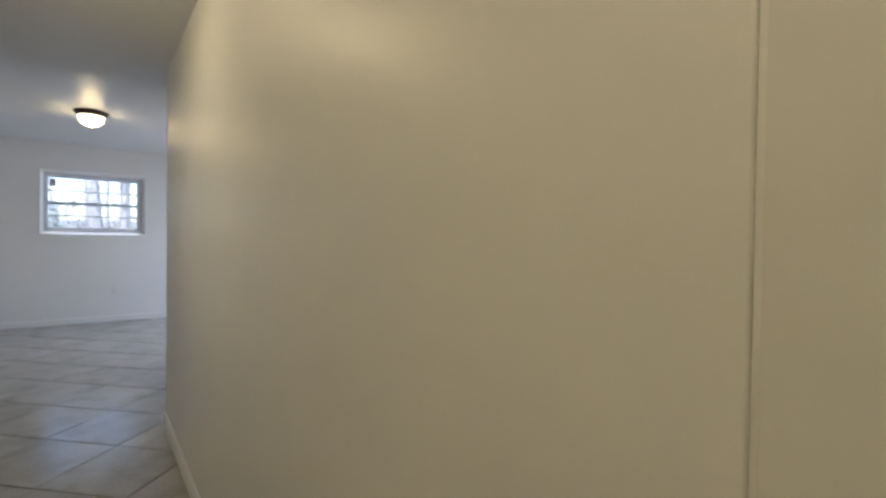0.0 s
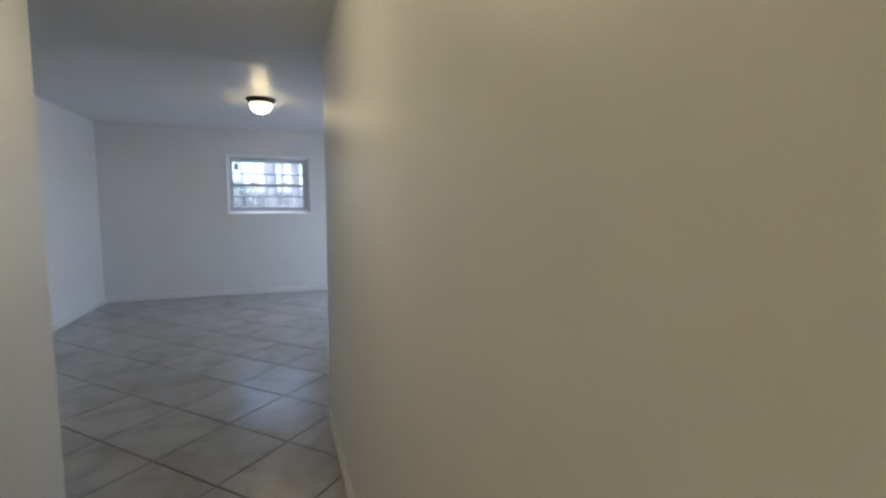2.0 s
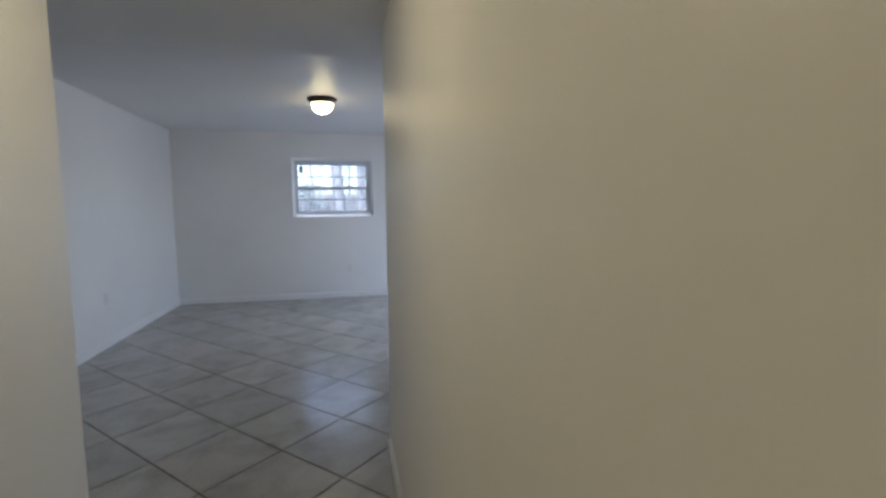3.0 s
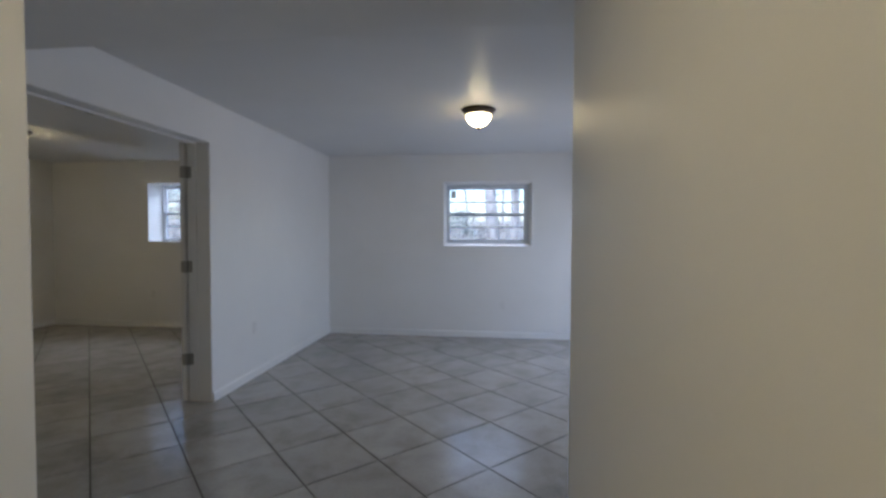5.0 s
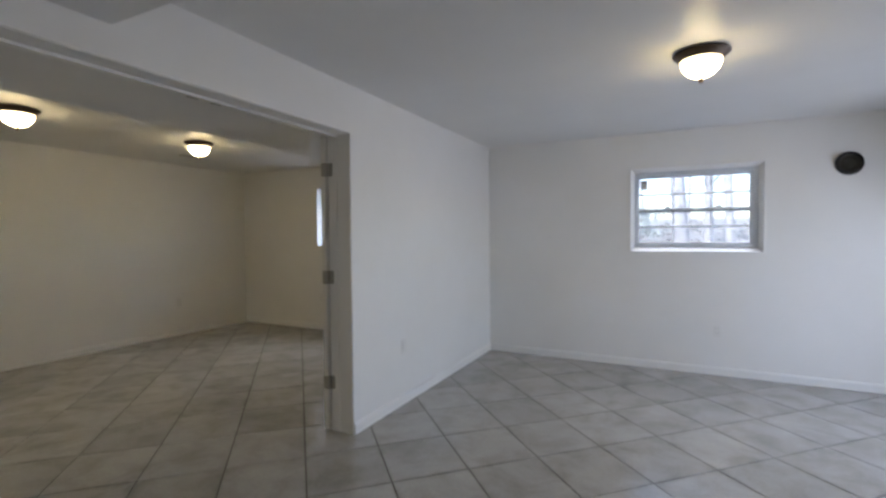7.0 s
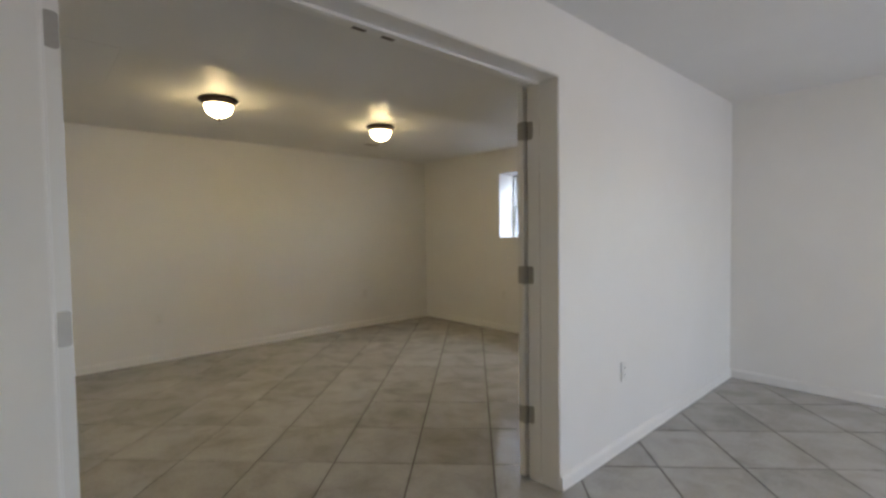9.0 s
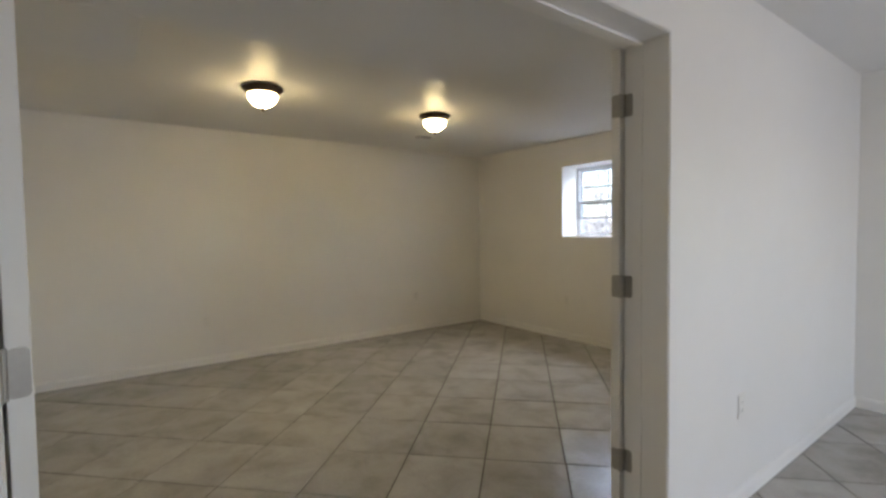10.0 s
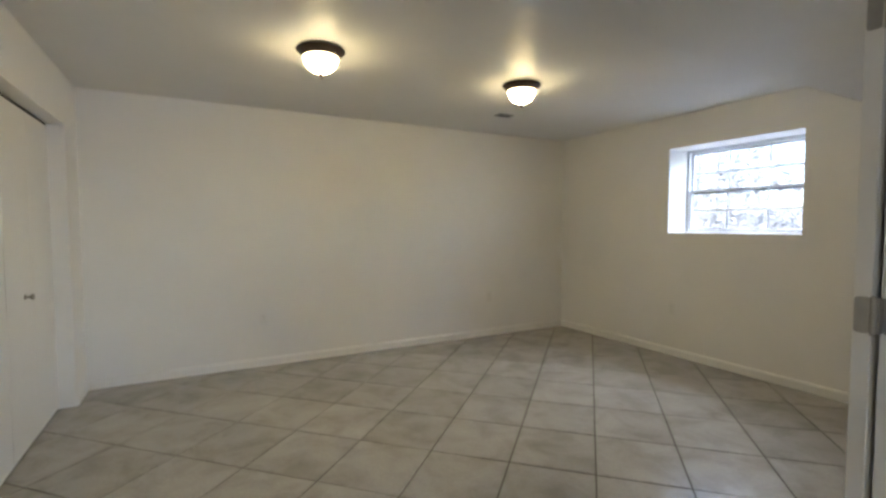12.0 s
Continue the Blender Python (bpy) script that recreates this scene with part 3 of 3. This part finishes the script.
out = outlet()
out.matrix_basis = pose(2.345, NORTH, 0.43)
copy_thing(out, pose(DIV_A, 5.90, 0.475, 0, 0, 90))
copy_thing(out, pose(WEST, 4.277, 0.445, 0, 0, 90))
copy_thing(out, pose(WEST, 6.80, 0.46, 0, 0, 90))
copy_thing(out, pose(-2.66, NORTH_B, 0.47))

# sticker on a pane of the main window
gx0, gx1, gz0, gz1, mid, wy = wa
sticker = tagged(new("window_sticker"), "small printed sticker on the window pane", "sticker")
part("paper", box(gx0 + 0.04, gx0 + 0.10, wy + 0.0595, wy + 0.0605, gz1 - 0.135, gz1 - 0.035), STICKER_W, sticker)
for i, (w, h, c) in enumerate(((0.042, 0.030, 0.055), (0.036, 0.008, 0.085), (0.042, 0.010, 0.105))):
    part("print_bar", box(gx0 + 0.049, gx0 + 0.049 + w, wy + 0.0580, wy + 0.0590, gz1 - c - h / 2, gz1 - c + h / 2), STICKER, sticker)


# ---- outside ----
# footprints of the rooms, walls included
HOUSE = ((WEST - 0.3, DIV_A, 2.0, NORTH_B + 0.42), (DIV_A, EAST + 0.25, HALL_R_END - 0.123, NORTH + 0.42), (DIV_A, HALL_R + 0.12, HALL_L_END - 0.12, NORTH),
         (HALL_L - 0.12, HALL_R + 0.12, -1.72, NORTH))


def height(x, y):
    if any(x0 - 0.005 < x < x1 + 0.005 and y0 - 0.005 < y < y1 + 0.005 for x0, x1, y0, y1 in HOUSE):
        return -0.4
    if x > HALL_R and y < 8:
        return -0.12
    return 0.80 + 0.03 * max(0, y - 9) + 0.12 * noise.noise((x * 0.3, y * 0.3, 0))


edge_x = {c + d for h in HOUSE for c in h[:2] for d in (-0.02, 0.0, 0.02)}
edge_y = {c + d for h in HOUSE for c in h[2:] for d in (-0.02, 0.0, 0.02)}
gxs = sorted({-600, -200, -80, -40, 40, 80, 200, 600} | edge_x | {i * 1.5 for i in range(-16, 17)})
gys = sorted({-600, -200, -60, 60, 100, 200, 600} | edge_y | {-20 + i * 1.5 for i in range(0, 47)})
bm = bmesh.new()
grid = [[bm.verts.new((x, y, height(x, y))) for y in gys] for x in gxs]
for i in range(len(gxs) - 1):
    for j in range(len(gys) - 1):
        bm.faces.new((grid[i][j], grid[i + 1][j], grid[i + 1][j + 1], grid[i][j + 1]))
structure("ground", bm, GROUND, "leaf-strewn sloping yard outside the basement", "ground")


def tree(x, y, h, r, seed):
    rnd = random.Random(seed)
    top = tagged(new("bare_tree"), "tall bare tree standing in the yard outside", "tree", "trees outside")
    z0 = height(x, y) - 0.1
    top.location = (x, y, z0)

    def limb(bm, a, d, length, rad, depth):
        n, sides = 6, 8
        pts, p, dd = [], a.copy(), d.normalized()
        for i in range(n + 1):
            pts.append((p.copy(), rad * (1 - 0.75 * i / n)))
            dd = (dd + Vector((rnd.uniform(-1, 1), rnd.uniform(-1, 1), rnd.uniform(-0.3, 0.6))) * 0.10).normalized()
            p += dd * length / n
        prev = None
        for q, rr in pts:
            ring = [bm.verts.new(q + Vector((rr * math.cos(k * 2 * math.pi / sides), rr * math.sin(k * 2 * math.pi / sides), 0))) for k in range(sides)]
            if prev:
                for k in range(sides):
                    bm.faces.new((prev[k], prev[(k + 1) % sides], ring[(k + 1) % sides], ring[k]))
            prev = ring
        return pts

    bm = bmesh.new()
    pts = limb(bm, Vector((0, 0, 0)), Vector((rnd.uniform(-0.05, 0.05), 0, 1)), h, r, 0)
    part("trunk", bm, BARK, top, "", True)
    for i in range(7):
        bm = bmesh.new()
        q, rr = pts[rnd.randint(1, 5)]
        way = Vector((rnd.uniform(-1, 1), rnd.uniform(-1, 1), rnd.uniform(0.2, 1.1)))
        sub = limb(bm, q, way, h * rnd.uniform(0.2, 0.4), rr * 0.45, 1)
        for j in range(4):
            q2, r2 = sub[rnd.randint(2, 5)]
            limb(bm, q2, way + Vector((rnd.uniform(-1, 1), rnd.uniform(-1, 1), rnd.uniform(-0.2, 0.8))), h * rnd.uniform(0.08, 0.18), r2 * 0.5, 2)
        part("branch", bm, BARK, top, "", True)
    if seed % 3 == 0:
        bm = bmesh.new()
        for i in range(10):
            q, rr = pts[rnd.randint(1, 4)]
            leaves(bm, rnd, q + Vector((rnd.uniform(-1.6, 1.6), rnd.uniform(-1, 1), rnd.uniform(-0.5, 1.0))), 0.45, 40)
        tagged(part("leaf_clusters", bm, LEAF, top), "pale dry leaves left on the branches", kind="stuff")


def leaves(bm, rnd, q, spread, count):
    """Small curled leaves strewn round q."""
    for k in range(count):
        p = q + Vector((rnd.gauss(0, spread), rnd.gauss(0, spread), rnd.gauss(0, spread * 0.45)))
        a = Vector((rnd.uniform(-1, 1), rnd.uniform(-1, 1), rnd.uniform(-0.4, 0.4))).normalized() * rnd.uniform(0.04, 0.10)
        b = Vector((rnd.uniform(-1, 1), rnd.uniform(-1, 1), rnd.uniform(-1, 1))).normalized() * rnd.uniform(0.03, 0.06)
        tip = bm.verts.new(p + a)
        left, right, stem = bm.verts.new(p + b), bm.verts.new(p - b + a * 0.1), bm.verts.new(p - a)
        bm.faces.new((tip, left, stem))
        bm.faces.new((tip, stem, right))


wood = random.Random(21)
for x, y, h, r, seed in ((2.15, 19.0, 13, 0.23, 41), (2.92, 19.4, 11, 0.13, 44), (3.42, 18.6, 10, 0.12, 47), (-3.2, 20.0, 12, 0.18, 50), (-5.6, 19.0, 11, 0.14, 53)):
    tree(x, y, h, r, seed)
for i in range(30):
    y = 24 + 24 * (i / 30) ** 1.1
    tree(wood.uniform(-0.80, 0.32) * (y - 3) + 1.0, y, wood.uniform(7, 12), wood.uniform(0.06, 0.14), 100 + i)

# low leafy undergrowth along the slope
bm = bmesh.new()
brush = random.Random(8)
for i in range(300):
    y = brush.uniform(17, 36)
    x = brush.uniform(-0.85, 0.40) * (y - 3) + 1.0
    h = 0.4 + 2.6 * brush.random() ** 2.5
    for k in range(3):
        leaves(bm, brush, Vector((x, y, height(x, y) + h * (0.1 + 0.35 * k))), h * 0.38, 14)
# taller brush to the north-west
for i in range(150):
    y = brush.uniform(15, 24)
    x = brush.uniform(-0.80, -0.40) * (y - 3.7) + 0.4
    h = 1.2 + 3.2 * brush.random()
    for k in range(3):
        leaves(bm, brush, Vector((x, y, height(x, y) + h * (0.1 + 0.38 * k))), 0.34, 16)
tagged(part("undergrowth", bm, LEAF), "pale tangled undergrowth on the slope outside", "undergrowth", kind="stuff")

# evergreen bushes
for x, y, seed in ((0.98, 18.0, 3), (-4.4, 16.5, 4)):
    rnd = random.Random(seed)
    bm = bmesh.new()
    for k in range(46):
        a, up = rnd.uniform(0, 6.28), rnd.random()
        out = 0.66 * (1 - 0.5 * up) * rnd.uniform(0.5, 1.0)
        leaves(bm, rnd, Vector((math.cos(a) * out, math.sin(a) * out, 0.15 + 0.85 * up)), 0.15, 13)
    bush = tagged(new("evergreen_bush"), "rounded evergreen bush growing in the yard outside", "bush", "bushes outside")
    bush.location = (x, y, height(x, y))
    tagged(part("foliage", bm, EVERGREEN, bush), kind="stuff")
    bm = bmesh.new()
    lathe(bm, [(0.05, -0.08), (0.04, 0.3), (0.02, 0.7), (0, 0.75)], 8)
    part("stem", bm, BARK, bush)

# ---- floor tiles ----


def tile_mesh():
    """One tile with eased edges; its sides run along AX and AY, a joint of 7 mm apart."""
    bm = bmesh.new()
    rings = []
    for gap, z in ((0.0036, -0.006), (0.0036, -0.0012), (0.0049, 0.0)):
        u, v = AX * (0.5 - gap / AX.length), AY * (0.5 - gap / AY.length)
        rings.append([bm.verts.new((p.x, p.y, z)) for p in (-u - v, u - v, u + v, v - u)])
    for low, high in zip(rings, rings[1:]):
        for k in range(4):
            bm.faces.new((low[k], low[(k + 1) % 4], high[(k + 1) % 4], high[k]))
    bm.faces.new(rings[-1])
    return mesh_from("tile", bm, TILE)


# floor areas, reaching a little under the walls
AREAS = ((WEST - 0.02, -0.1, CLOSET_Y - 0.2, NORTH_B + 0.02), (-0.1, HALL_R + 0.06, HALL_L_END - 0.06, NORTH + 0.02),
         (HALL_R + 0.06, EAST + 0.02, HALL_R_END - 0.06, NORTH + 0.02), (HALL_L - 0.06, HALL_R + 0.06, -1.62, HALL_L_END - 0.06))
shared = tile_mesh()
reach = max(abs(AX.x) + abs(AY.x), abs(AX.y) + abs(AY.y)) / 2


def cut_tile(m):
    """A tile at the pose m, cut off at the edges of the floor areas; None where nothing is left."""
    whole = bmesh.new()
    for x0, x1, y0, y1 in AREAS:
        bm = bmesh.new()
        bm.from_mesh(shared)
        bm.transform(m)
        for co, no in (((x0, 0, 0), (-1, 0, 0)), ((x1, 0, 0), (1, 0, 0)), ((0, y0, 0), (0, -1, 0)), ((0, y1, 0), (0, 1, 0))):
            bmesh.ops.bisect_plane(bm, geom=bm.verts[:] + bm.edges[:] + bm.faces[:], plane_co=co, plane_no=no, clear_outer=True)
        if bm.faces:
            piece = bpy.data.meshes.new("cut")
            bm.to_mesh(piece)
            whole.from_mesh(piece)
            bpy.data.meshes.remove(piece)
        bm.free()
    if not whole.faces:
        whole.free()
        return None
    bmesh.ops.remove_doubles(whole, verts=whole.verts[:], dist=0.0002)
    whole.transform(m.inverted())
    return mesh_from("tile", whole, TILE)


rnd = random.Random(5)
for i in range(-12, 32):
    for j in range(-22, 32):
        c = ORIGIN + AX * (i + 0.5) + AY * (j + 0.5)
        if not any(x0 - reach < c.x < x1 + reach and y0 - reach < c.y < y1 + reach for x0, x1, y0, y1 in AREAS):
            continue
        m = pose(c.x, c.y, rnd.uniform(-0.0008, 0.0), rnd.uniform(-0.12, 0.12), rnd.uniform(-0.12, 0.12), 180 * rnd.randint(0, 1))
        inside = any(x0 + reach < c.x < x1 - reach and y0 + reach < c.y < y1 - reach for x0, x1, y0, y1 in AREAS)
        mesh = shared if inside else cut_tile(m)
        if mesh is None:
            continue
        ob = new("tile", mesh)
        ob.parent = floor
        ob.matrix_basis = m
